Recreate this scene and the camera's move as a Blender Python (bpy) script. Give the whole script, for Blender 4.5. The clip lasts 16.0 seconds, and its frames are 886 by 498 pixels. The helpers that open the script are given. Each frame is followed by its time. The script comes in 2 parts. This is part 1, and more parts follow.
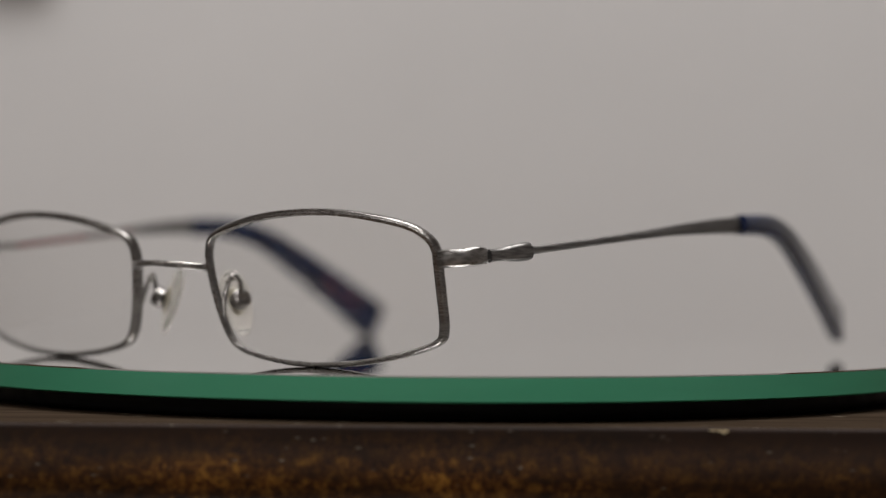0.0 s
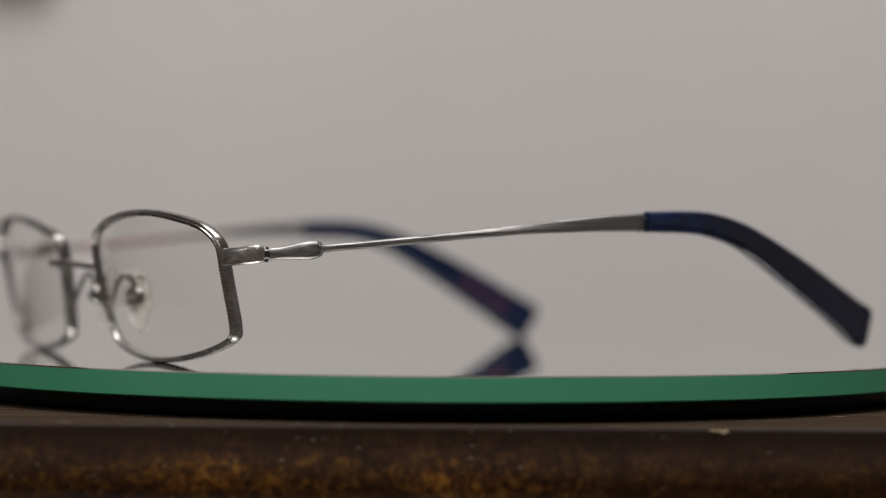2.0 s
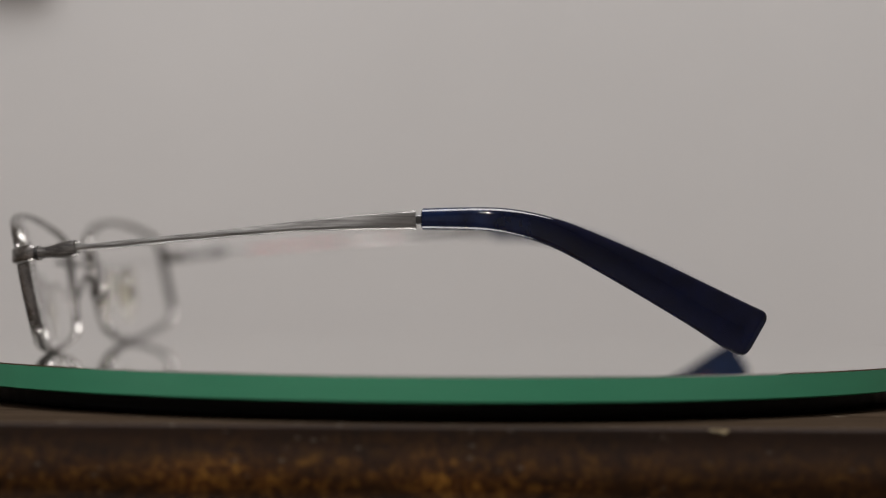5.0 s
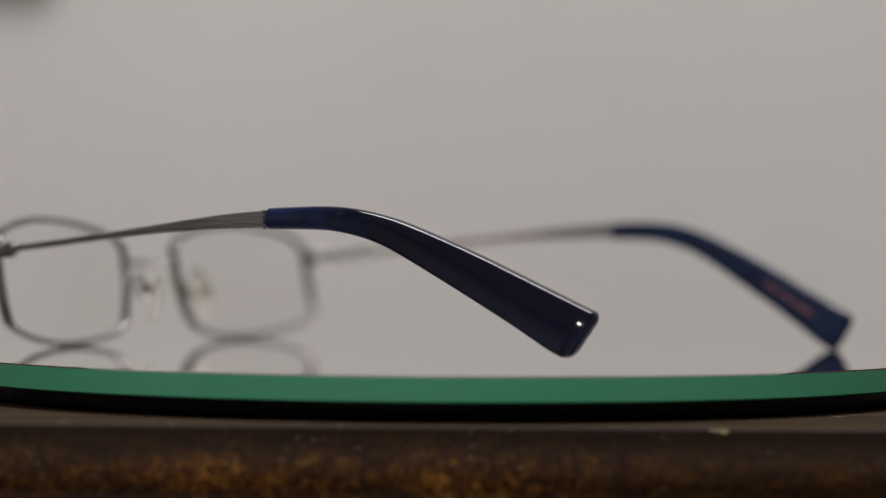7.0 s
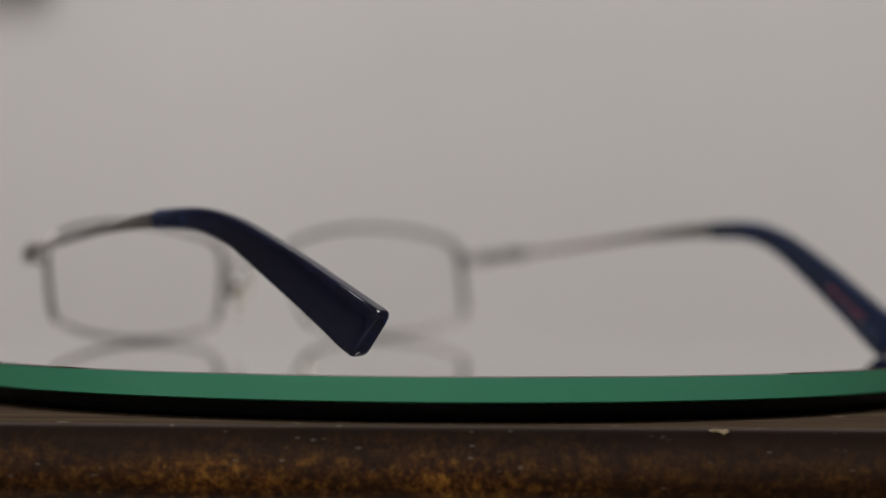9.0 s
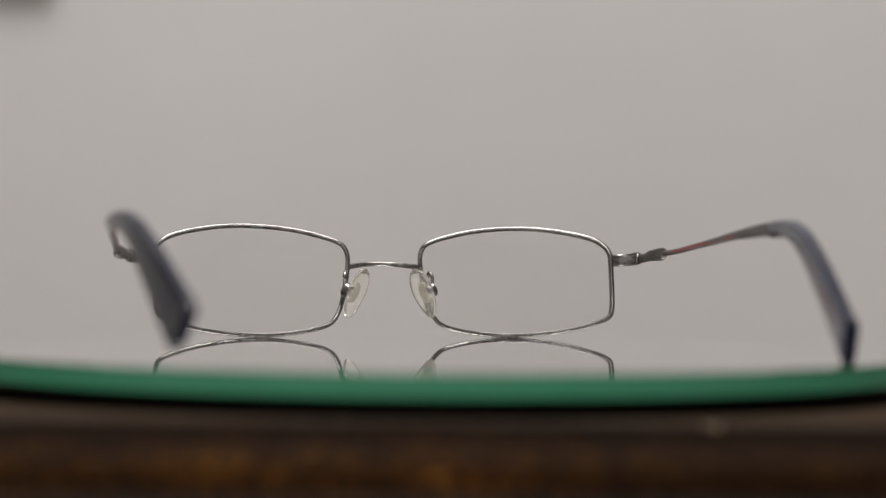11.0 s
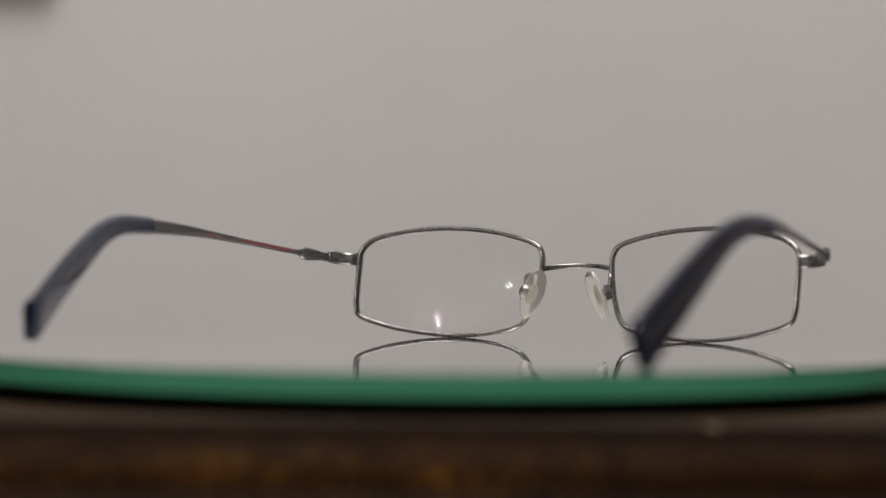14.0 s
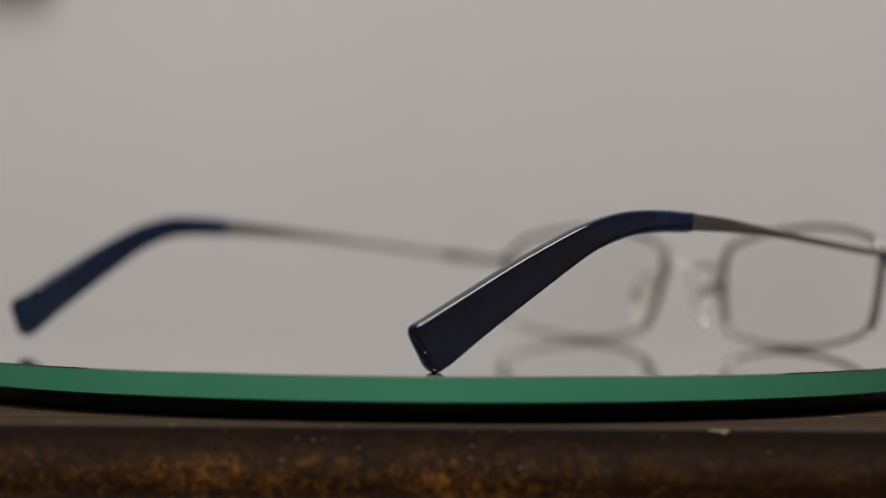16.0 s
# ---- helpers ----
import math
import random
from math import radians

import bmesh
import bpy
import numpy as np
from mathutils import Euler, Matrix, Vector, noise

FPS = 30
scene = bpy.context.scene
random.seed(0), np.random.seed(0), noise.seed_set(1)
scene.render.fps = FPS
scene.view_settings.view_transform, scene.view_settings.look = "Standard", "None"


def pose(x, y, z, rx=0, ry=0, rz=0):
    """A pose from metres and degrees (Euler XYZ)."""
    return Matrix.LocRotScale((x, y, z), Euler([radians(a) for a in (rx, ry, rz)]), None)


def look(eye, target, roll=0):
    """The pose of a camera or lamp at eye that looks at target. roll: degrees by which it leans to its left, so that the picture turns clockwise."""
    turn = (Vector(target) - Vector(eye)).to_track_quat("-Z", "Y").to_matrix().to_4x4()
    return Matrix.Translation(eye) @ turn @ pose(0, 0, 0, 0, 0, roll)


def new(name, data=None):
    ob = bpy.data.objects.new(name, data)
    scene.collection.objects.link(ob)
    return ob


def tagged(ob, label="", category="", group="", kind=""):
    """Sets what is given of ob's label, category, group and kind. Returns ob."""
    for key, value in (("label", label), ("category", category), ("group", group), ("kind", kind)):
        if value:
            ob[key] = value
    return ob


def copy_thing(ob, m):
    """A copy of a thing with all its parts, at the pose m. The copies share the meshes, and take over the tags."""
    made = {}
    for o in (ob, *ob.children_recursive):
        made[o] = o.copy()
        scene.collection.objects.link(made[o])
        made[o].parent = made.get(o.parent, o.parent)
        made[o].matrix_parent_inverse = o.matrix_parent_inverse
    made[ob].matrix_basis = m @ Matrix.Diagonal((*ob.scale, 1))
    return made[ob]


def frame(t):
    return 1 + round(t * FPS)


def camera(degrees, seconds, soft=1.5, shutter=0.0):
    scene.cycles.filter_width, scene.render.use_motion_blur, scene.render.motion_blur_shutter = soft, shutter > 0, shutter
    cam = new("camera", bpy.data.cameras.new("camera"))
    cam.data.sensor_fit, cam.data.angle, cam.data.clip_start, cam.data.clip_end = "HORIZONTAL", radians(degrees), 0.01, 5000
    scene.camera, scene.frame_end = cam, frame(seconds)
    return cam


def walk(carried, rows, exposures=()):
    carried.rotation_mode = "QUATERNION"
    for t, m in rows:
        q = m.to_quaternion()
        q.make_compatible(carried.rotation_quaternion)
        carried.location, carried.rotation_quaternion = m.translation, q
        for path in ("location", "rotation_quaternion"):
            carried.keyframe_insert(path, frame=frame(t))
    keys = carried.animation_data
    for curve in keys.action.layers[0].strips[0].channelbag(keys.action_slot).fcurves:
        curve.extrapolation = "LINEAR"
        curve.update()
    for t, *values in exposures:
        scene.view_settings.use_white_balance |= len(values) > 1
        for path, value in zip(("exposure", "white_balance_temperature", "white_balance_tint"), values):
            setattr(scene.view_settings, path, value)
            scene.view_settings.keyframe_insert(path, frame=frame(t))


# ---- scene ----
DEG = math.radians
Z0 = 0.7583          # height of the glass disc's upper face over the floor
HUB = (-0.0003, -0.0029)   # middle of the round plate
TABLE = Z0 - 0.0082  # table top
SPIN0, SPIN = -36.58, -11.968   # degrees at the start, degrees a second

# ---------------------------------------------------------------- camera
cam = camera(22.065, 16.0, soft=1.2)
EYE = Vector((0.0, -0.4935, Z0 + 0.019185))
PAN, PITCH, ROLL = -0.125, 0.355, 0.4475
AHEAD = Vector((-math.sin(DEG(PAN)) * math.cos(DEG(PITCH)), math.cos(DEG(PAN)) * math.cos(DEG(PITCH)), math.sin(DEG(PITCH))))


def stand(back):
    """The camera's pose, slid back along its view by so many metres."""
    e = EYE - AHEAD * back
    return look(e, e + AHEAD, ROLL)


walk(cam, [(0.0, stand(0)), (9.2, stand(0)), (9.6, stand(0.001)), (10.9, stand(0.009)), (11.3, stand(0.010)),
           (14.4, stand(0.010)), (14.6, stand(0.009)), (14.8, stand(0.001)), (15.0, stand(0)), (16.0, stand(0))],
     exposures=[(0.0, -0.07), (1.0, -0.06), (2.5, 0.0), (9.0, 0.0), (11.3, 0.11), (12.5, 0.03), (13.5, -0.03), (14.5, -0.06), (15.2, -0.06), (16.0, -0.02)])
cam.data.dof.use_dof = True
focus_point = new("focus_point")
focus_point.empty_display_size = 0.01
cam.data.dof.focus_object = focus_point
cam.data.dof.aperture_fstop = 7.5

# ---------------------------------------------------------------- light
world = bpy.data.worlds.new("room_air")
scene.world = world
world.use_nodes = True
world.node_tree.nodes["Background"].inputs[0].default_value = (0.9, 0.95, 1.0, 1)
world.node_tree.nodes["Background"].inputs[1].default_value = 0.05


def area(name, m, size, power, colour):
    d = bpy.data.lights.new(name, "AREA")
    d.shape, d.size, d.energy, d.color = "DISK", size, power, colour
    ob = new(name, d)
    ob.matrix_world = m
    return ob


SPOTS = ((0.219, -2.70), (-2.061, -2.766), (-3.893, -2.849))   # row of downlights in the ceiling behind the camera
# Unseen overhead lamp, added as the main light of the room
area("unseen_lamp_light", look((0.1, -0.15, 2.48), (0.1, -0.15, 0)), 1.1, 38.6, (1.0, 0.978, 0.966))
for lx, ly in SPOTS:
    area("downlight_glow", look((lx, ly, 2.592), (lx, ly, 0)), 0.085, 26, (1.0, 0.978, 0.966))

# ---------------------------------------------------------------- materials


def mat(name, colour, rough=0.5, metal=0.0, **more):
    m = bpy.data.materials.new(name)
    m.use_nodes = True
    b = m.node_tree.nodes["Principled BSDF"]
    b.inputs["Base Color"].default_value = (*colour, 1)
    b.inputs["Roughness"].default_value = rough
    b.inputs["Metallic"].default_value = metal
    for k, v in more.items():
        b.inputs[k.replace("_", " ")].default_value = v
    return m


def node(m, kind, **values):
    n = m.node_tree.nodes.new(kind)
    for k, v in values.items():
        n.inputs[k.replace("_", " ")].default_value = v
    return n


def link(m, a, b):
    m.node_tree.links.new(a, b)


def coords(m, scale=(1, 1, 1), space="Object"):
    t, p = node(m, "ShaderNodeTexCoord"), node(m, "ShaderNodeMapping")
    p.inputs["Scale"].default_value = scale
    link(m, t.outputs[space], p.inputs["Vector"])
    return p.outputs["Vector"]


def speckle(m, vec, scale, detail=4, rough=0.6):
    n = node(m, "ShaderNodeTexNoise", Scale=scale, Detail=detail, Roughness=rough)
    link(m, vec, n.inputs["Vector"])
    return n.outputs["Fac"]


def ramp(m, fac, stops):
    r = node(m, "ShaderNodeValToRGB")
    e = r.color_ramp.elements
    while len(e) < len(stops):
        e.new(0.5)
    for el, (p, c) in zip(e, stops):
        el.position, el.color = p, (*c, 1)
    link(m, fac, r.inputs["Fac"])
    return r.outputs["Color"]


def into(m, out, name):
    link(m, out, m.node_tree.nodes["Principled BSDF"].inputs[name])


def bump(m, fac, strength, distance):
    b = node(m, "ShaderNodeBump", Strength=strength, Distance=distance)
    link(m, fac, b.inputs["Height"])
    into(m, b.outputs["Normal"], "Normal")


def blend(m, fac, a, b):
    """Mixes two colours, each a socket or a triple, by the socket fac."""
    n = node(m, "ShaderNodeMix")
    n.data_type = "RGBA"
    link(m, fac, n.inputs[0])
    for i, c in ((6, a), (7, b)):
        if isinstance(c, tuple):
            n.inputs[i].default_value = (*c, 1)
        else:
            link(m, c, n.inputs[i])
    return n.outputs[2]


def grey(v):
    return (v, v, v)


def paint(name, colour, spread=0.04):
    m = mat(name, colour, 0.75)
    v = coords(m)
    f = speckle(m, v, 3.0, 5)
    lo, hi = [tuple(c * (1 + s) for c in colour) for s in (-spread, spread)]
    into(m, ramp(m, f, [(0.3, lo), (0.7, hi)]), "Base Color")
    bump(m, speckle(m, v, 260.0, 3), 0.08, 0.001)
    return m


WALL = paint("wall_paint", (0.59, 0.577, 0.570))
CEIL = paint("ceiling_paint", (0.75, 0.74, 0.72), 0.02)


def brushed(name, colour, rough, low=0.8, grain=(240, 240, 240)):
    """Brushed pewter-coloured metal with fine drawn scratches and tarnish."""
    m = mat(name, colour, rough, 1.0)
    fine = speckle(m, coords(m, (900, 900, 9000)), 1.0, 3)
    worn_or_lit = speckle(m, coords(m, grain), 1.0, 4)
    into(m, ramp(m, worn_or_lit, [(0.35, tuple(c * low for c in colour)), (0.65, colour)]), "Base Color")
    into(m, ramp(m, fine, [(0.25, grey(rough - 0.09)), (0.75, grey(rough + 0.12))]), "Roughness")
    bump(m, fine, 0.16, 0.00002)
    return m


METAL = brushed("brushed_pewter", (0.30, 0.287, 0.275), 0.25, 0.68)
METAL_BRIGHT = brushed("polished_pewter", (0.41, 0.397, 0.382), 0.30, 0.45, (700, 200, 1500))
TEMPLE_METAL = brushed("satin_pewter", (0.29, 0.281, 0.273), 0.40, 0.45, (900, 45, 2600))
SCREW = mat("screw_steel", (0.22, 0.21, 0.20), 0.24, 1.0)
PIN = mat("dark_pin_steel", (0.10, 0.10, 0.10), 0.3, 1.0)

ACETATE = mat("navy_acetate", (0.010, 0.014, 0.040), 0.13, 0.0, Specular_IOR_Level=0.0, Coat_Weight=1.0, Coat_Roughness=0.02, Coat_IOR=1.45)
_f = speckle(ACETATE, coords(ACETATE, (60, 260, 260)), 1.0, 4)
_sep = node(ACETATE, "ShaderNodeSeparateXYZ")
link(ACETATE, coords(ACETATE), _sep.inputs[0])
# Light shining through the tip's first stretch is painted as a brighter blue
_shine_through = node(ACETATE, "ShaderNodeMapRange")
_shine_through.inputs["From Min"].default_value, _shine_through.inputs["From Max"].default_value = 0.008, 0.030
link(ACETATE, _sep.outputs["Y"], _shine_through.inputs["Value"])
into(ACETATE, blend(ACETATE, _shine_through.outputs[0], ramp(ACETATE, _f, [(0.35, (0.004, 0.008, 0.026)), (0.7, (0.009, 0.019, 0.062))]),
                    ramp(ACETATE, _f, [(0.35, (0.003, 0.0036, 0.009)), (0.7, (0.005, 0.0065, 0.021))])), "Base Color")
into(ACETATE, ramp(ACETATE, speckle(ACETATE, coords(ACETATE), 900.0, 3), [(0.3, grey(0.22)), (0.8, grey(0.34))]), "Roughness")

# clearer blue layer on the inner face of the tips
ACETATE_INNER = mat("blue_acetate", (0.012, 0.026, 0.085), 0.2, 0.0, Specular_IOR_Level=0.1, Coat_Weight=1.0, Coat_Roughness=0.03, Coat_IOR=1.32)
into(ACETATE_INNER, ramp(ACETATE_INNER, speckle(ACETATE_INNER, coords(ACETATE_INNER, (60, 160, 260)), 1.0, 4), [(0.35, (0.0035, 0.0075, 0.023)), (0.7, (0.0065, 0.015, 0.045))]), "Base Color")

RED = mat("red_print", (0.11, 0.008, 0.018), 0.4)
STRIPE = mat("red_tinted_metal", (0.37, 0.115, 0.115), 0.38, 0.7)
LENS = mat("coated_lens_glass", (1.0, 1.0, 0.998), 0.0, 0.0, IOR=1.42, Transmission_Weight=1.0)
PAD = mat("clear_silicone", (0.97, 0.95, 0.90), 0.10, 0.0, IOR=1.36, Transmission_Weight=0.88)
PAD_CORE = mat("pad_insert", (0.38, 0.35, 0.28), 0.42, 0.3)

GLASS_TOP = mat("mirrored_glass_face", (0.90, 0.905, 0.89), 0.012, 1.0, IOR=1.52)
into(GLASS_TOP, ramp(GLASS_TOP, speckle(GLASS_TOP, coords(GLASS_TOP), 60.0, 5), [(0.35, grey(0.008)), (0.8, grey(0.03))]), "Roughness")
GLASS_EDGE = mat("float_glass_edge", (0.055, 0.26, 0.13), 0.22, 0.0, IOR=1.5)
into(GLASS_EDGE, ramp(GLASS_EDGE, speckle(GLASS_EDGE, coords(GLASS_EDGE, (9, 9, 60)), 1.0, 4),
                      [(0.3, (0.062, 0.315, 0.180)), (0.7, (0.078, 0.37, 0.212))]), "Base Color")
RUBBER = mat("black_plastic", (0.004, 0.004, 0.004), 0.45, Specular_IOR_Level=0.2)
into(RUBBER, ramp(RUBBER, speckle(RUBBER, coords(RUBBER), 300.0, 3), [(0.3, grey(0.35)), (0.7, grey(0.6))]), "Roughness")


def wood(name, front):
    """Dark stained wood with pale nicks; the edge moulding's patchy amber has a lit middle and shaded top and foot
    painted in.
    """
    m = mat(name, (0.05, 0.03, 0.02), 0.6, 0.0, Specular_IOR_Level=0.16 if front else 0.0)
    streak = speckle(m, coords(m, (16, 160, 160)), 1.0, 8, 0.65)
    mott = speckle(m, coords(m, (560, 600, 520)), 1.0, 9, 0.80)
    patch = speckle(m, coords(m, (45, 90, 160)), 1.0, 3)
    dark = ramp(m, streak, [(0.3, (0.009, 0.0055, 0.004)), (0.7, (0.024, 0.012, 0.007))] if front else
                [(0.3, (0.022, 0.015, 0.010)), (0.7, (0.054, 0.038, 0.026))])
    out = dark
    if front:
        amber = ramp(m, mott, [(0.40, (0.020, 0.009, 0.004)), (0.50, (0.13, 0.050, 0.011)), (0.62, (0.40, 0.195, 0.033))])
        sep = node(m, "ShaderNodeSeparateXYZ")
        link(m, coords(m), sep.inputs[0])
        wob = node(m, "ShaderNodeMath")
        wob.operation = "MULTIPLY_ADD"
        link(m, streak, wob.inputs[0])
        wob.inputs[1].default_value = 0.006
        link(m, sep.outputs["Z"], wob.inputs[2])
        # Lit middle, shaded top and shaded foot of the moulding, painted by height
        lit_band = node(m, "ShaderNodeMapRange")
        lit_band.inputs["From Min"].default_value, lit_band.inputs["From Max"].default_value = -0.012, 0.003
        link(m, wob.outputs[0], lit_band.inputs["Value"])
        worn_or_lit = ramp(m, lit_band.outputs[0], [(0.0, grey(0.12)), (0.15, grey(0.3)), (0.30, grey(1)), (0.50, grey(0.8)), (0.74, grey(0.22)), (0.97, grey(0.02))])
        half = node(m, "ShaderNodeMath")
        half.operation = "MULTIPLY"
        link(m, worn_or_lit, half.inputs[0])
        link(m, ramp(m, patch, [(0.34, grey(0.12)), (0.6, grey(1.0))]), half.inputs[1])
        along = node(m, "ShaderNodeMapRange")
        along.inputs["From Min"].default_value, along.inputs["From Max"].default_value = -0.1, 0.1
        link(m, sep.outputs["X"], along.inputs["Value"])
        run = ramp(m, along.outputs[0], [(0.06, grey(0.42)), (0.22, grey(0.7)), (0.34, grey(1.0)), (0.52, grey(0.95)), (0.66, grey(0.45)), (0.88, grey(0.26))])   # amber strongest in the middle, weaker towards both ends
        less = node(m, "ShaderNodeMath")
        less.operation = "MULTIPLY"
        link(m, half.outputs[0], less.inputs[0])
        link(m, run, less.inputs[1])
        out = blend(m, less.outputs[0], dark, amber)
    nick = node(m, "ShaderNodeTexVoronoi", Scale=330.0 if front else 120.0)
    link(m, coords(m, (0.8, 1, 2.0)), nick.inputs["Vector"])
    spot = ramp(m, nick.outputs["Distance"], [(0.0, grey(0.9)), (0.10, grey(0.7)), (0.17, grey(0))])
    some = node(m, "ShaderNodeMath")
    some.operation = "MULTIPLY"
    link(m, spot, some.inputs[0])
    link(m, ramp(m, speckle(m, coords(m), 130.0, 2), [(0.46, grey(0)), (0.56, grey(1))]), some.inputs[1])
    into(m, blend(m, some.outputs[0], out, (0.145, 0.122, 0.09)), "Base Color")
    into(m, ramp(m, mott, [(0.3, grey(0.5)), (0.7, grey(0.75))]), "Roughness")
    bump(m, mott, 0.3, 0.0004)
    return m


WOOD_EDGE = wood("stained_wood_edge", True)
WOOD_TOP = wood("worn_wood_top", False)
CHIP = mat("bare_wood", (0.36, 0.29, 0.17), 0.7)
FLOOR = mat("floor_boards", (0.16, 0.10, 0.06), 0.5)
into(FLOOR, ramp(FLOOR, speckle(FLOOR, coords(FLOOR, (2, 20, 20)), 1.0, 6), [(0.3, (0.11, 0.066, 0.04)), (0.7, (0.20, 0.13, 0.08))]), "Base Color")
DARK = paint("dark_grey_frame", (0.06, 0.055, 0.05), 0.1)
SHADE = mat("opal_lamp_cover", (0.85, 0.83, 0.8), 0.5)
BRASS = mat("lamp_brass", (0.5, 0.38, 0.2), 0.3, 1.0)

# ---------------------------------------------------------------- mesh helpers


def part(name, bm, material, parent=None, label="", smooth=True):
    me = bpy.data.meshes.new(name)
    bmesh.ops.recalc_face_normals(bm, faces=bm.faces)
    bm.to_mesh(me)
    bm.free()
    for m in (material if isinstance(material, (list, tuple)) else [material]):
        me.materials.append(m)
    if smooth:
        for p in me.polygons:
            p.use_smooth = True
        me.set_sharp_from_angle(angle=DEG(38))
    ob = new(name, me)
    ob.parent = parent
    if label:
        tagged(ob, label)
    return ob


def empty(name, m):
    ob = new(name)
    ob.empty_display_size = 0.02
    ob.matrix_world = m
    return ob


def box(x0, y0, z0, x1, y1, z1, bevel=0.0, seg=2):
    bm = bmesh.new()
    bmesh.ops.create_cube(bm, size=1, matrix=Matrix.Translation(((x0 + x1) / 2, (y0 + y1) / 2, (z0 + z1) / 2)) @ Matrix.Diagonal((x1 - x0, y1 - y0, z1 - z0, 1)))
    if bevel:
        bmesh.ops.bevel(bm, geom=bm.edges[:], offset=bevel, segments=seg, profile=0.5, affect="EDGES")
    return bm


def lathe(profile, n=96, closed=True):
    """Turned body: (radius, z) pairs round the z axis."""
    bm = bmesh.new()
    rings = []
    for r, z in profile:
        if r < 1e-7:
            rings.append([bm.verts.new((0, 0, z))])
        else:
            rings.append([bm.verts.new((r * math.cos(2 * math.pi * i / n), r * math.sin(2 * math.pi * i / n), z)) for i in range(n)])
    for a, b in zip(rings, rings[1:]):
        for i in range(n):
            j = (i + 1) % n
            q = [a[i % len(a)], a[j % len(a)], b[j % len(b)], b[i % len(b)]]
            q = list(dict.fromkeys(q))
            if len(q) > 2:
                bm.faces.new(q)
    return bm


def catmull(points, per, closed=False):
    """A smooth line through the points (tuples of any length)."""
    p = [np.array(q, float) for q in points]
    n = len(p)
    out = []
    for i in range(n if closed else n - 1):
        a, b, c, d = (p[(i + k) % n] if closed else p[min(max(i + k, 0), n - 1)] for k in (-1, 0, 1, 2))
        for s in range(per):
            t = s / per
            out.append(0.5 * (2 * b + (c - a) * t + (2 * a - 5 * b + 4 * c - d) * t * t + (3 * b - a - 3 * c + d) * t ** 3))
    if not closed:
        out.append(p[-1])
    return out


def rounded(hu, hv, r, k=3):
    """A rounded rectangle of half sizes hu, hv as (u, v) pairs."""
    r = min(r, hu * 0.98, hv * 0.98)
    pts = []
    for cx, cy, a0 in ((hu - r, hv - r, 0), (r - hu, hv - r, 90), (r - hu, r - hv, 180), (hu - r, r - hv, 270)):
        for i in range(k + 1):
            a = DEG(a0 + 90 * i / k)
            pts.append((cx + r * math.cos(a), cy + r * math.sin(a)))
    return pts


def loft(sections, closed=False):
    """A skin over rings of points of equal number."""
    bm = bmesh.new()
    rings = [[bm.verts.new(q) for q in s] for s in sections]
    n = len(rings[0])
    pairs = list(zip(rings, rings[1:])) + ([(rings[-1], rings[0])] if closed else [])
    for a, b in pairs:
        for i in range(n):
            j = (i + 1) % n
            bm.faces.new((a[i], a[j], b[j], b[i]))
    if not closed:
        bm.faces.new(rings[0][::-1])
        bm.faces.new(rings[-1])
    return bm


def sweep(path, sizes, up=(0, 0, 1), r=0.0004, closed=False, k=3, twist=None):
    """A bar along a path; sizes gives (half width across, half height) at each point."""
    up = Vector(up)
    secs = []
    n = len(path)
    for i, p in enumerate(path):
        p = Vector(p)
        a = Vector(path[(i - 1) % n] if closed else path[max(i - 1, 0)])
        b = Vector(path[(i + 1) % n] if closed else path[min(i + 1, n - 1)])
        t = (b - a).normalized()
        side = t.cross(up).normalized()
        top = side.cross(t).normalized()
        hu, hv = sizes[i] if isinstance(sizes, list) else sizes
        a = DEG(twist[i]) if twist else 0.0
        side, top = side * math.cos(a) + top * math.sin(a), top * math.cos(a) - side * math.sin(a)
        secs.append([p + side * u + top * v for u, v in rounded(hu, hv, r, k)])
    return loft(secs, closed)


def mm(*v):
    return Vector(v) * 0.001


# ---------------------------------------------------------------- room


def room():
    x0, x1, y0, y1, h, w = -5.4, 3.2, -5.2, 0.95, 2.6, 0.1
    wood_floor = part("floor", box(x0 - w, y0 - w, -0.1, x1 + w, y1 + w, 0), FLOOR, smooth=False)
    tagged(wood_floor, "brown wooden floor under the table", "floor", kind="structure")
    top = part("ceiling", box(x0 - w, y0 - w, h, x1 + w, y1 + w, h + 0.1), CEIL, smooth=False)
    tagged(top, "plain white painted ceiling", "ceiling", kind="structure")
    for name, b in (("wall_north", (x0 - w, y1, 0, x1 + w, y1 + w, h)), ("wall_south", (x0 - w, y0 - w, 0, x1 + w, y0, h)),
                    ("wall_west", (x0 - w, y0, 0, x0, y1, h)), ("wall_east", (x1, y0, 0, x1 + w, y1, h))):
        tagged(part(name, box(*b), WALL, smooth=False), "plain warm grey painted wall", "wall", kind="structure")


room()


def picture_frame():
    ob = empty("wall_frame", pose(-0.256, 0.95, 0.9632))
    tagged(ob, "dark grey frame hung on the warm grey wall", "picture frame")
    for n, b in (("bottom_rail", (-0.13, -0.018, -0.004, 0.013, 0, 0.012)), ("top_rail", (-0.13, -0.018, 0.20, 0.013, 0, 0.216)),
                 ("side_rail", (-0.13, -0.0175, 0.012, -0.114, 0, 0.20)), ("side_rail", (-0.003, -0.0175, 0.012, 0.013, 0, 0.20))):
        part(n, box(*b, bevel=0.002), DARK, ob)
    part("panel", box(-0.114, -0.008, 0.012, -0.003, 0, 0.20), CEIL, ob, smooth=False)


picture_frame()


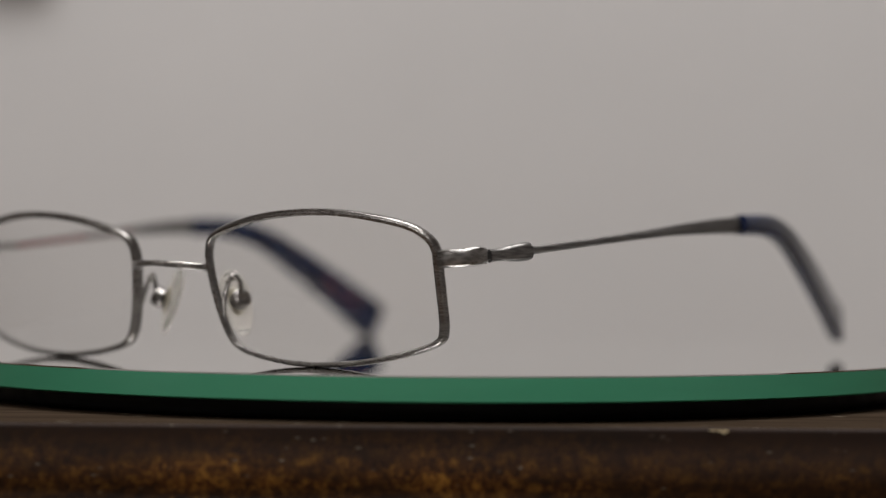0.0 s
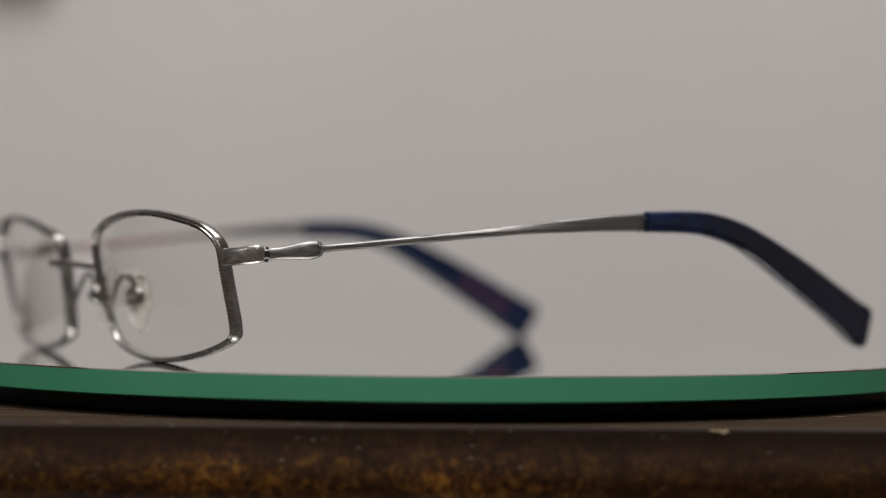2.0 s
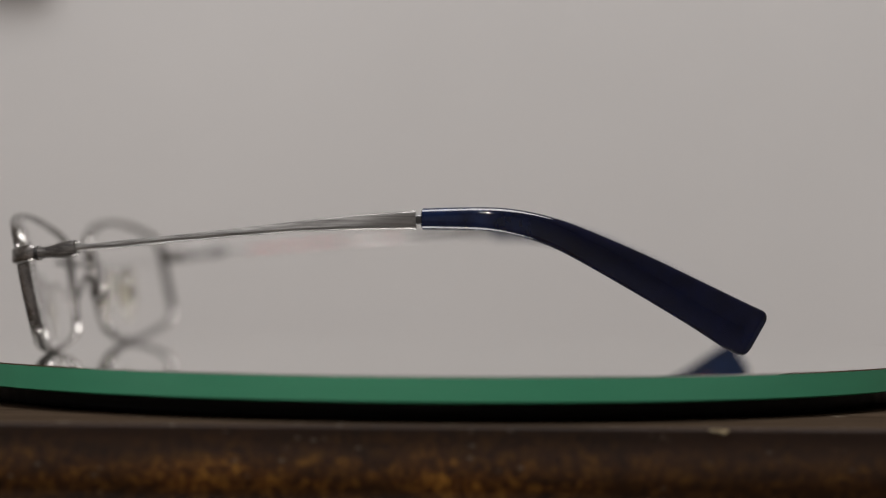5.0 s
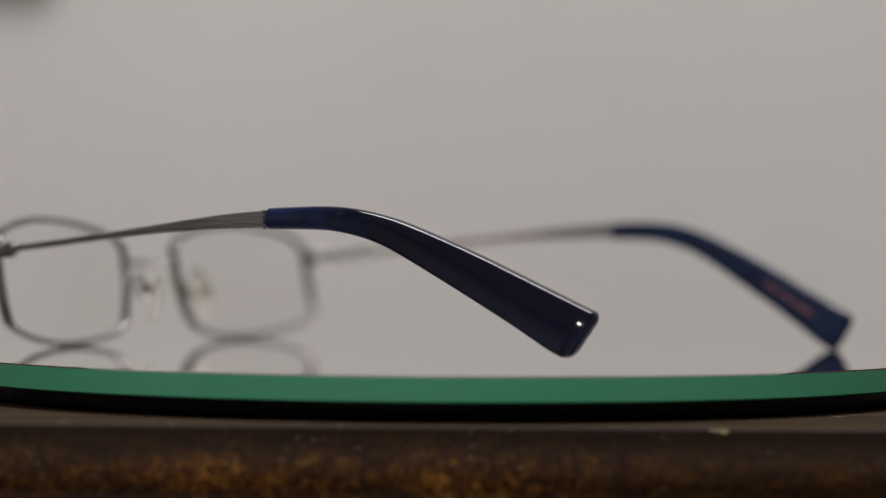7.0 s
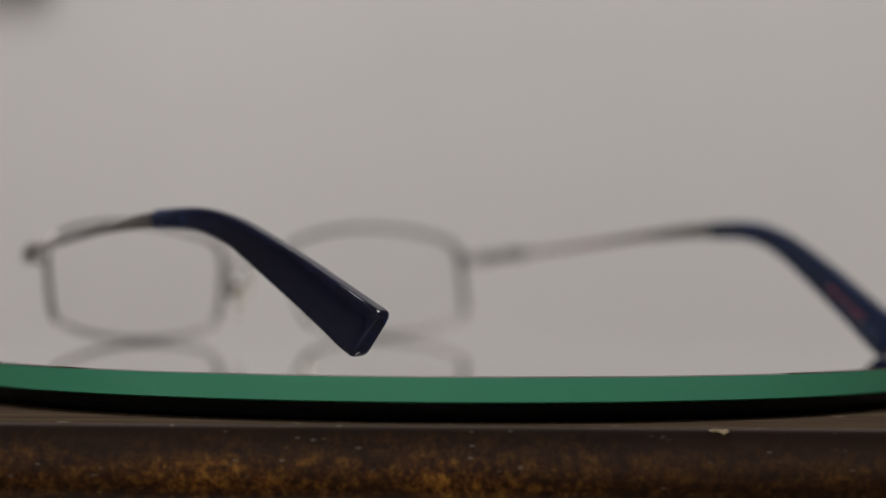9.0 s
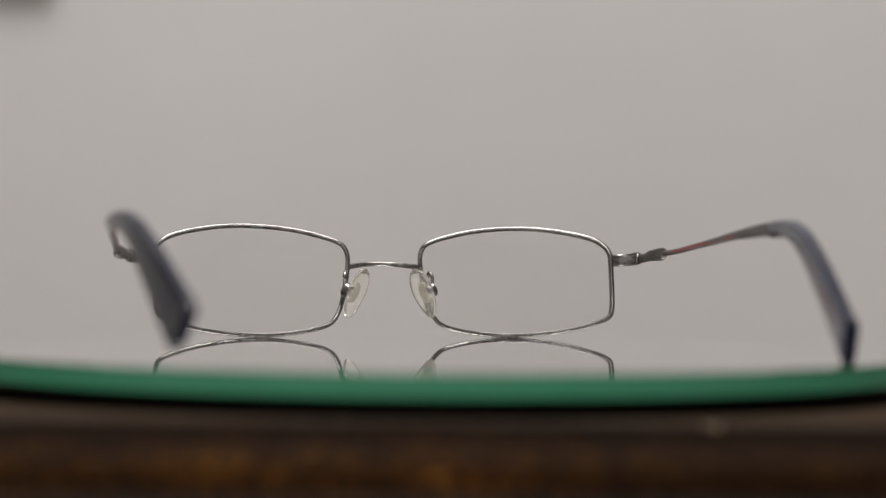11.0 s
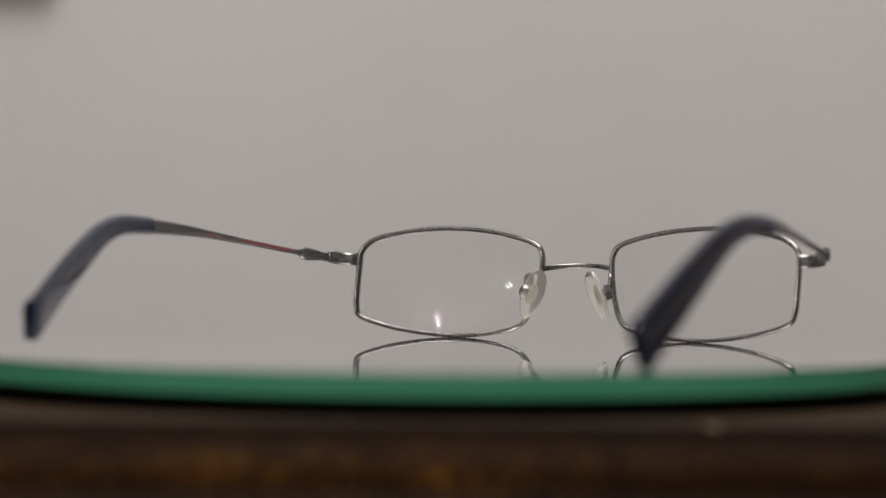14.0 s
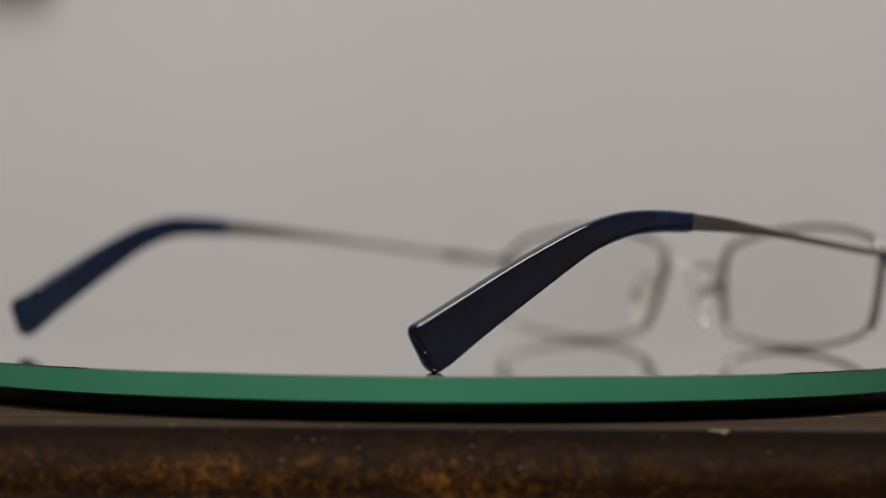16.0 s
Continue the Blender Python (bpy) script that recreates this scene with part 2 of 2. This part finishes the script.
# Body for the added overhead light; it stands out of view
def unseen_ceiling_lamp():
    ob = empty("unseen_ceiling_lamp", pose(0.1, -0.15, 2.6))
    tagged(ob, "round ceiling lamp with an opal cover, unseen, added for light", "ceiling lamp", "ceiling lamps")
    part("rose", lathe([(0, 0), (0.6, 0), (0.6, -0.03), (0.585, -0.035), (0, -0.035)]), BRASS, ob)
    part("cover", lathe([(0.57, -0.0352), (0.57, -0.08), (0.55, -0.095), (0, -0.10)]), SHADE, ob)
    return ob


def downlight(x, y):
    ob = empty("downlight", pose(x, y, 2.6))
    tagged(ob, "small round white downlight in the ceiling", "downlight", "row of downlights")
    part("trim_ring", lathe([(0.080, -0.002), (0.080, -0.010), (0.084, -0.014), (0.100, -0.010), (0.104, 0.0), (0.098, 0.0), (0.080, -0.002)], 48), SHADE, ob)
    part("reflector", lathe([(0, -0.001), (0.0795, -0.001), (0.0795, -0.003), (0, -0.003)], 48), BRASS, ob)
    return ob


unseen_ceiling_lamp()
spot = downlight(*SPOTS[0])
for place in SPOTS[1:]:
    copy_thing(spot, pose(*place, 2.6))

# ---------------------------------------------------------------- table


def console_table():
    ob = empty("console_table", pose(0, 0, TABLE))
    tagged(ob, "dark stained wooden table with a worn moulded edge", "table")
    f = -0.1116  # front edge
    prof = [(f + 0.0012, 0), (f + 0.0005, -0.00005), (f + 0.0001, -0.0003), (f, -0.0006), (f, -0.0009), (f - 0.00002, -0.0020), (f - 0.0001, -0.0036), (f - 0.0004, -0.0050), (f - 0.0007, -0.0070),
            (f - 0.0007, -0.0086), (f - 0.0004, -0.0098), (f + 0.0002, -0.0106), (f + 0.0005, -0.0112), (f + 0.0006, -0.0120), (f, -0.013), (f, -0.026),
            (0.20, -0.026), (0.20, -0.0004)]
    bm = bmesh.new()
    n = 60
    rings = []
    for i in range(n + 1):
        x = -0.62 + 1.24 * i / n
        rings.append([bm.verts.new((x, y + 0.00012 * noise.noise((x * 60, y * 300, z * 200)), z - 0.00003)) for y, z in prof])
    for a, b in zip(rings, rings[1:]):
        for j in range(len(prof) - 1):
            bm.faces.new((a[j], b[j], b[j + 1], a[j + 1]))
    bm.faces.new(rings[0])
    bm.faces.new(rings[-1][::-1])
    part("edge_moulding", bm, WOOD_EDGE, ob, "dark stained, patchy amber moulding with a lit band painted in")
    bm = bmesh.new()
    outline = [(-3.6, 0), (-1.8, 0.15), (0.2, 0.1), (1.7, 0.2), (2.2, -0.2), (1.3, -0.55), (0.7, -0.95), (0.1, -0.6), (-0.9, -0.3), (-2.6, -0.25)]
    vs = [bm.verts.new((0.0478 + a * 0.00062, f - 0.00025 - 0.0001 * (i % 2), -0.00035 + b * 0.0008)) for i, (a, b) in enumerate(outline)]
    back = [bm.verts.new((v.co.x, f + 0.0006, v.co.z)) for v in vs]
    bm.faces.new(vs)
    for i in range(len(vs)):
        j = (i + 1) % len(vs)
        bm.faces.new((vs[i], back[i], back[j], vs[j]))
    part("chipped_edge", bm, CHIP, ob, "pale bare wood chip", smooth=False)
    part("top_board", box(-0.62, f + 0.0012, -0.02, 0.62, 0.20, 0), WOOD_TOP, ob, "worn brown board", smooth=False)
    for sx in (-1, 1):
        for y in (-0.085, 0.175):
            part("leg", box(sx * 0.58 - 0.02, y - 0.02, -TABLE, sx * 0.58 + 0.02, y + 0.02, -0.0262, bevel=0.003), WOOD_EDGE, ob)


console_table()

# ---------------------------------------------------------------- turntable


def turntable():
    ob = empty("turntable", pose(*HUB, TABLE))
    tagged(ob, "flat black plastic turntable standing on the table", "turntable")
    part("base", lathe([(0, 0), (0.084, 0), (0.085, 0.0003), (0, 0.0003)]), RUBBER, ob)
    return part("platter", lathe([(0, 0.0004), (0.0993, 0.0004), (0.1002, 0.0007), (0.1006, 0.0013), (0.1006, 0.0031), (0.1001, 0.0034), (0, 0.0034)], 192), RUBBER, ob)


def glass_plate():
    r, t = 0.1046, 0.0047
    ob = empty("glass_plate", pose(*HUB, Z0))
    tagged(ob, "round mirrored glass plate with a green polished edge", "glass plate")
    part("mirror_face", lathe([(0, -0.00025), (r, -0.00025), (r, 0), (0, 0)], 256), GLASS_TOP, ob, "mirror-bright upper face")
    part("green_edge", lathe([(0, -t), (r - 0.0004, -t), (r, -t + 0.0003), (r, -0.00028), (0, -0.00028)], 256), GLASS_EDGE, ob, "green polished glass body")
    return ob


PLATTER = turntable()
DISC = glass_plate()

# ---------------------------------------------------------------- eyeglasses
OX = -2.59   # middle of the spectacles beside the axis, mm

# one rim's middle line, seen from the front: distance from the middle and height, mm
RIM = [(59.0, 19.5), (59.0, 13), (58.7, 7.7), (57.2, 5.0), (50.8, 2.75), (43.6, 1.35), (36.4, 0.62), (29.2, 0.55), (22, 1.3), (15.7, 2.75),
       (12.8, 4.9), (11.0, 9.2), (9.9, 14.3), (9.4, 18.5), (9.5, 21.2), (10.6, 23.4), (13.0, 24.7), (17, 25.9), (22.5, 27.1), (29, 27.9),
       (36.4, 28.2), (43.6, 27.8), (50.8, 26.6), (55.0, 25.4), (57.6, 23.7), (58.8, 21.8)]


def front(x, z):
    """Depth of the rims at that place: face form, curve and tilt, mm."""
    chord = -80.6 + (x - 9.0) * 0.097
    return chord - (25.2 ** 2 - (x - 34.2) ** 2) / 175.0 + ((z - 14.5) ** 2 - 25) / 230.0 - (z - 19.9) * 0.212


def glass(side, x, z):
    """Depth of a lens in its rim, each set at a slightly different tilt, mm."""
    tilt, warp = (0.201, -0.131) if side > 0 else (0.193, 0.167)
    chord = -80.6 + (x - 9.0) * 0.102
    return chord - (25.2 ** 2 - (x - 34.2) ** 2) / 220.3 + ((z - 14.5) ** 2 - 25) / 289.0 - (z - 19.9) * tilt + warp * (x - 34) * (z - 14) * 0.001


def at(side, x, y, z):
    return mm(OX + side * x, y, z)


def rim(side, parent):
    line = catmull(RIM, 7, True)
    c = np.mean(line, 0)
    n = len(line)
    secs = []
    for i, (x, z) in enumerate(line):
        t = line[(i + 1) % n] - line[i - 1]
        t /= np.hypot(*t)
        nx, nz = (t[1], -t[0])
        if nx * (x - c[0]) + nz * (z - c[1]) < 0:
            nx, nz = -nx, -nz
        brow = min(max((z - 21) / 5, 0), 1)
        w, d = 0.50 + 0.14 * brow, 1.3   # heavier brow bar
        # rounded outer half with a fine step, grooved inner half
        prof = [(-w, -0.8 * d), (-w * 0.85, -0.95 * d), (-w * 0.35, -d), (w * 0.05, -0.97 * d), (w * 0.14, -0.84 * d), (w * 0.55, -0.76 * d), (w * 0.86, -0.52 * d), (w, -0.2 * d),
                (w, 0.3 * d), (w * 0.93, 0.52 * d), (w * 0.82, 0.64 * d), (w * 0.5, 0.76 * d), (w * 0.15, 0.81 * d), (w * 0.05, 0.97 * d), (-w * 0.4, d), (-w * 0.85, 0.95 * d), (-w, 0.8 * d),
                (-w, 0.25), (-w + 0.2, 0.0), (-w, -0.25)]
        y = front(x, z)
        secs.append([at(side, x + nx * u, y + v, z + nz * u) for u, v in prof])
    return part("rim", loft(secs, True), METAL, parent)


def lens(side, parent):
    line = catmull(RIM, 4, True)
    c = np.array((34.5, 14.6))
    bm = bmesh.new()
    rings = []
    n = len(line)
    for k in (0.0, 0.2, 0.4, 0.6, 0.8, 0.986):
        for s in (0, 1):
            y = (-0.55, 0.75)[s]
            if k == 0:
                rings.append([bm.verts.new(at(side, c[0], glass(side, *c) + y, c[1]))])
            else:
                rings.append([bm.verts.new(at(side, *(lambda q: (q[0], glass(side, *q) + y, q[1]))(c + (p - c) * k))) for p in line])
    for s in (0, 1):
        for a, b in zip(rings[s::2], rings[s::2][1:]):
            for i in range(n):
                j = (i + 1) % n
                q = list(dict.fromkeys([a[i % len(a)], a[j % len(a)], b[j], b[i]]))
                bm.faces.new(q)
    for i in range(n):
        j = (i + 1) % n
        bm.faces.new((rings[-2][i], rings[-2][j], rings[-1][j], rings[-1][i]))
    ob = part("lens", bm, LENS, parent, "clear coated lens")
    ob.visible_shadow = False
    return ob


def nose_pad(side, parent):
    arm = catmull([(11.5, -78.8, 7.4), (10.9, -77.6, 11.7), (10.6, -76.3, 15.2), (10.8, -75.0, 16.6), (11.3, -73.9, 15.5), (11.1, -73.1, 13.0)], 6)
    a = part("pad_arm", sweep([at(side, *p) for p in arm], (0.00048, 0.00048), up=(side, 0.2, 0.1), r=0.00045), METAL, parent)
    m = Matrix.Translation(at(side, 8.6, -71.6, 11.5)) @ pose(0, 0, 0, 0, side * -21, 0) @ pose(0, 0, 0, 0, 0, side * -56)
    bm = lathe([(0, -0.0012), (0.0015, -0.0012), (0.0019, -0.0008), (0.0019, 0.0008), (0.0014, 0.0012), (0.0007, 0.0013), (0, 0.0011)], 20)
    bmesh.ops.transform(bm, matrix=Matrix.Translation(at(side, 10.7, -73.0, 12.1)) @ pose(0, 0, 0, 0, side * 62, side * -25), verts=bm.verts)
    part("pad_box", bm, SCREW, a)
    # teardrop pad
    secs = []
    for i in range(17):
        u = i / 16
        half = 0.0030 * math.sqrt(max(1 - (2 * u - 1) ** 2, 0.006)) * (1.1 - 0.3 * u)
        thick = 0.0008 * math.sqrt(max(1 - (2 * u - 1) ** 4, 0.02))
        secs.append([m @ Vector((side * p, q, 0.0066 - 0.0134 * u)) for p, q in rounded(thick, half, thick * 0.9, 4)])
    pad = part("nose_pad", loft(secs), PAD, parent, "clear silicone nose pad")
    bm = bmesh.new()
    bmesh.ops.create_uvsphere(bm, u_segments=20, v_segments=12, radius=1, matrix=m @ Matrix.Translation((side * 0.0011, 0, 0)) @ Matrix.Diagonal((0.0004, 0.0014, 0.0028, 1)))
    part("pad_insert", bm, PAD_CORE, pad)
    return pad


def tip_line(drop, xs):
    """Sections of a temple tip, mm: upper and lower edge along the temple, and the distance from the middle."""
    rows = [(5.2, 29.35, 5.2, 25.3), (16, 29.65, 15.5, 25.2), (22.5, 29.25, 21.0, 24.6), (28.9, 27.9, 26.5, 23.2), (35.0, 25.85, 32.1, 20.8),
            (46.7, 20.9, 43.2, 14.6), (58.1, 15.5, 54.1, 8.15), (65.2, 12.1, 60.7, 3.9), (68.1, 10.8, 63.4, 2.5)]
    out = []
    for y1, z1, y2, z2 in catmull(rows, 5):
        ym = (y1 + y2) / 2
        k = max(0, (ym - 12) / 52)
        x = xs[0] + (xs[1] - xs[0]) * min(max((ym - 5) / 60, 0), 1) ** 1.3
        out.append((y1, z1 - drop * k, y2, z2 - drop * k, x))
    return out


def temple(side, parent, drop, lean, zo, hinge, start, joint, tipx):
    """One temple: end piece, hinge, twisted bar, acetate tip. Distances from the middle in mm."""
    path = catmull([(59.1, front(59, 19.6), zo - 0.6), (61.5, -76.2, zo - 0.5), (63.8, -74.8, zo - 0.35), (65.3, -72.8, zo), (hinge, -71.2, zo)], 5)
    n = len(path)
    tall = catmull([(1.62,), (1.62,), (1.6,), (1.68,), (1.5,)], 5)
    part("endpiece", sweep([at(side, *p) for p in path], [(0.0008 - 0.0003 * max(0, i - n + 4) / 3, float(tall[i][0]) * 0.001 - 0.0002 * max(0, i - n + 5) / 4) for i in range(n)], r=0.0007, k=4), METAL_BRIGHT, parent)
    part("hinge_barrel", sweep([at(side, hinge - 0.2, -71.5, zo), at(side, hinge + 0.3, -69.2, zo + 0.1)], (0.0006, 0.00085), r=0.0005), PIN, parent)
    bm = lathe([(0, 0), (0.0006, 0), (0.0006, 0.0025), (0.0004, 0.0028), (0, 0.0028)], 16)
    bmesh.ops.transform(bm, matrix=Matrix.Translation(at(side, hinge - 0.9, -70.6, zo - 1.4)), verts=bm.verts)
    part("hinge_screw", bm, SCREW, parent)
    lift = 0.0 if side > 0 else 0.25
    bar = catmull([(hinge, -70.2, zo + 0.0, 0.8, 1.2), (hinge + 0.6, -68.4, zo + 0.2, 0.75, 1.12), (hinge + 1.4, -66.3, zo + 0.45 + lift, 0.95, 1.4),
                   (start - 0.6, -63.8, zo + 0.75 + lift, 1.0, 1.65), (start, -62.1, zo + 1.0 + lift, 0.9, 1.5), (start + 0.1, -61.6, zo + 1.05 + lift, 0.72, 0.8),
                   (start + 0.8, -54, zo + 1.75, 0.70, 0.7), (start + 2.2, -38, zo + 3.35, 0.68, 0.78), (joint - 1.3, -20, zo + 5.15, 0.62, 1.05), (joint - 0.4, -8, zo + 6.1, 0.58, 1.42),
                   (joint, 0, zo + 6.5, 0.55, 1.62), (joint, 3.2, zo + 6.62, 0.55, 1.68), (joint, 3.3, zo + 6.63, 0.72, 1.84), (joint, 3.9, zo + 6.65, 0.72, 1.84)], 6)
    b = part("temple", sweep([at(side, *p[:3]) for p in bar], [(p[3] * 0.001, p[4] * 0.001) for p in bar], r=0.0009, k=5,
                              twist=[side * 82 * min(max((2 - p[1]) / 60, 0), 1) * min(max((p[1] + 62) / 4, 0), 1) for p in bar]), TEMPLE_METAL, parent, "brushed pewter temple bar")
    stripe = catmull([(start - 0.03, -56, zo + 1.55), (start + 1.42, -38, zo + 3.35), (joint - 2.35, -26, zo + 4.6), (joint - 1.95, -18, zo + 5.3)], 6)
    part("inner_stripe", sweep([at(side, *p) for p in stripe], [(0.00004, 0.00032 + 0.0001 * i / 18) for i in range(len(stripe))], r=0.00003, k=1), STRIPE, b, "dull red stripe along the inner side")
    part("tip_pin", sweep([at(side, joint, 3.4, zo + 6.65), at(side, joint, 6.0, zo + 6.7)], (0.0006, 0.0009), r=0.0004), PIN, b)
    secs = []
    rows = tip_line(drop, (joint, tipx))
    for i, (y1, z1, y2, z2, x) in enumerate(rows):
        e = Vector((0, y1 - y2, z1 - z2))
        half = e.length / 2
        e.normalize()
        mid = Vector((x, (y1 + y2) / 2, (z1 + z2) / 2))
        th = 1.75 - 0.3 * i / len(rows)
        tilt = -lean / half * min(max((mid.y - 14) / 48, 0), 1)
        secs.append([at(side, *(mid + e * v + Vector((u + tilt * v, 0, 0)))) for u, v in rounded(th, half, 1.6 - 0.85 * min(i / 24, 1), 4)])
    along = Vector((0, rows[-1][0] - rows[-3][0], rows[-1][1] - rows[-3][1])).normalized()
    for deg in (25, 50, 72, 90):
        push, cut = 1.6 * math.sin(DEG(deg)), 1.15 * (1 - math.cos(DEG(deg)))
        secs.append([at(side, *(mid + along * push + e * v + Vector((u + tilt * v, 0, 0)))) for u, v in rounded(th - cut * 0.5, half - cut * 1.7, 0.7, 4)])
    first = rows[0]
    lead = [at(side, *(Vector((first[4], first[0] - 0.25, (first[1] + first[3]) / 2 + v)) + Vector((u, 0, 0)))) for u, v in rounded(1.3, 1.4, 0.6, 4)]
    bm = loft([lead] + secs)
    bm.faces.ensure_lookup_table()
    ring = len(lead)
    for i, f in enumerate(bm.faces):   # the inner half is a layer of clearer blue
        if i < ring * len(secs) and 5 <= i % ring <= 13:
            f.material_index = 1
    tip = part("temple_tip", bm, [ACETATE, ACETATE_INNER], b, "glossy navy blue acetate tip")
    # unreadable red print on the inner face
    a, c = rows[-15], rows[-9]
    for f0, f1 in ((0.0, 0.28), (0.36, 0.55), (0.63, 1.0)) if side < 0 else ():
        p, q = [[(r0 + r1) / 2 for r0, r1 in zip(a[:2], a[2:4])], [(r0 + r1) / 2 for r0, r1 in zip(c[:2], c[2:4])]]
        g = [at(side, a[4] + (c[4] - a[4]) * k - 1.53, p[0] + (q[0] - p[0]) * k, p[1] + (q[1] - p[1]) * k) for k in (f0, f1)]
        part("print_bar", sweep(g, (0.00012, 0.0004), r=0.0001, k=1), RED, tip, "red printed bar")
    return b


def eyeglasses():
    ob = empty("eyeglasses", pose(0, 0, Z0, 0, 0, SPIN0))
    tagged(ob, "pewter metal eyeglasses with navy temple tips on a glass plate", "eyeglasses")
    for side in (1, -1):
        rim(side, ob)
        lens(side, ob)
        nose_pad(side, ob)
    arch = catmull([(-9.3, -80.3, 17.9), (-7.9, -82.6, 18.2), (-4.2, -85.5, 18.6), (0, -86.3, 18.8), (4.2, -85.5, 18.6), (7.9, -82.6, 18.2), (9.3, -80.3, 17.9)], 5)
    part("bridge", sweep([at(1, *p) for p in arch], [(0.00065, 0.00055 + 0.0002 * abs(i / 15 - 1)) for i in range(len(arch))], r=0.0004), METAL_BRIGHT, ob)
    temple(1, ob, 0.0, 1.4, 20.5, 65.9, 69.0, 74.1, 64.9)
    temple(-1, ob, 2.3, 0.45, 20.75, 65.6, 69.0, 73.9, 67.6)
    return ob


GLASSES = eyeglasses()


def motions():
    """Plate, platter and spectacles turn together at an even pace."""
    steps = [0.5 * i for i in range(33)]
    walk(GLASSES, [(t, pose(0, 0, Z0, 0, 0, SPIN0 + SPIN * t)) for t in steps])
    walk(DISC, [(t, pose(*HUB, Z0, 0, 0, SPIN0 + SPIN * t)) for t in steps])
    # the lens refocuses from the near temple to the rims and back
    walk(focus_point, [(t, pose(0, y, Z0 + 0.02)) for t, y in (
        (0.0, -0.086), (1.5, -0.086), (2.2, -0.082), (3.0, -0.073), (3.5, -0.069), (4.2, -0.069), (6.3, -0.069), (7.0, -0.072), (7.6, -0.079), (8.2, -0.092),
        (9.2, -0.095), (9.6, -0.080), (10.8, 0.070), (11.2, 0.077), (12.5, 0.080), (13.5, 0.077), (14.3, 0.070), (14.6, 0.066), (14.75, -0.01), (14.9, -0.092),
        (15.6, -0.094), (16.0, -0.082))])
    walk(PLATTER, [(t, pose(0, 0, 0, 0, 0, SPIN0 + SPIN * t)) for t in steps])


motions()
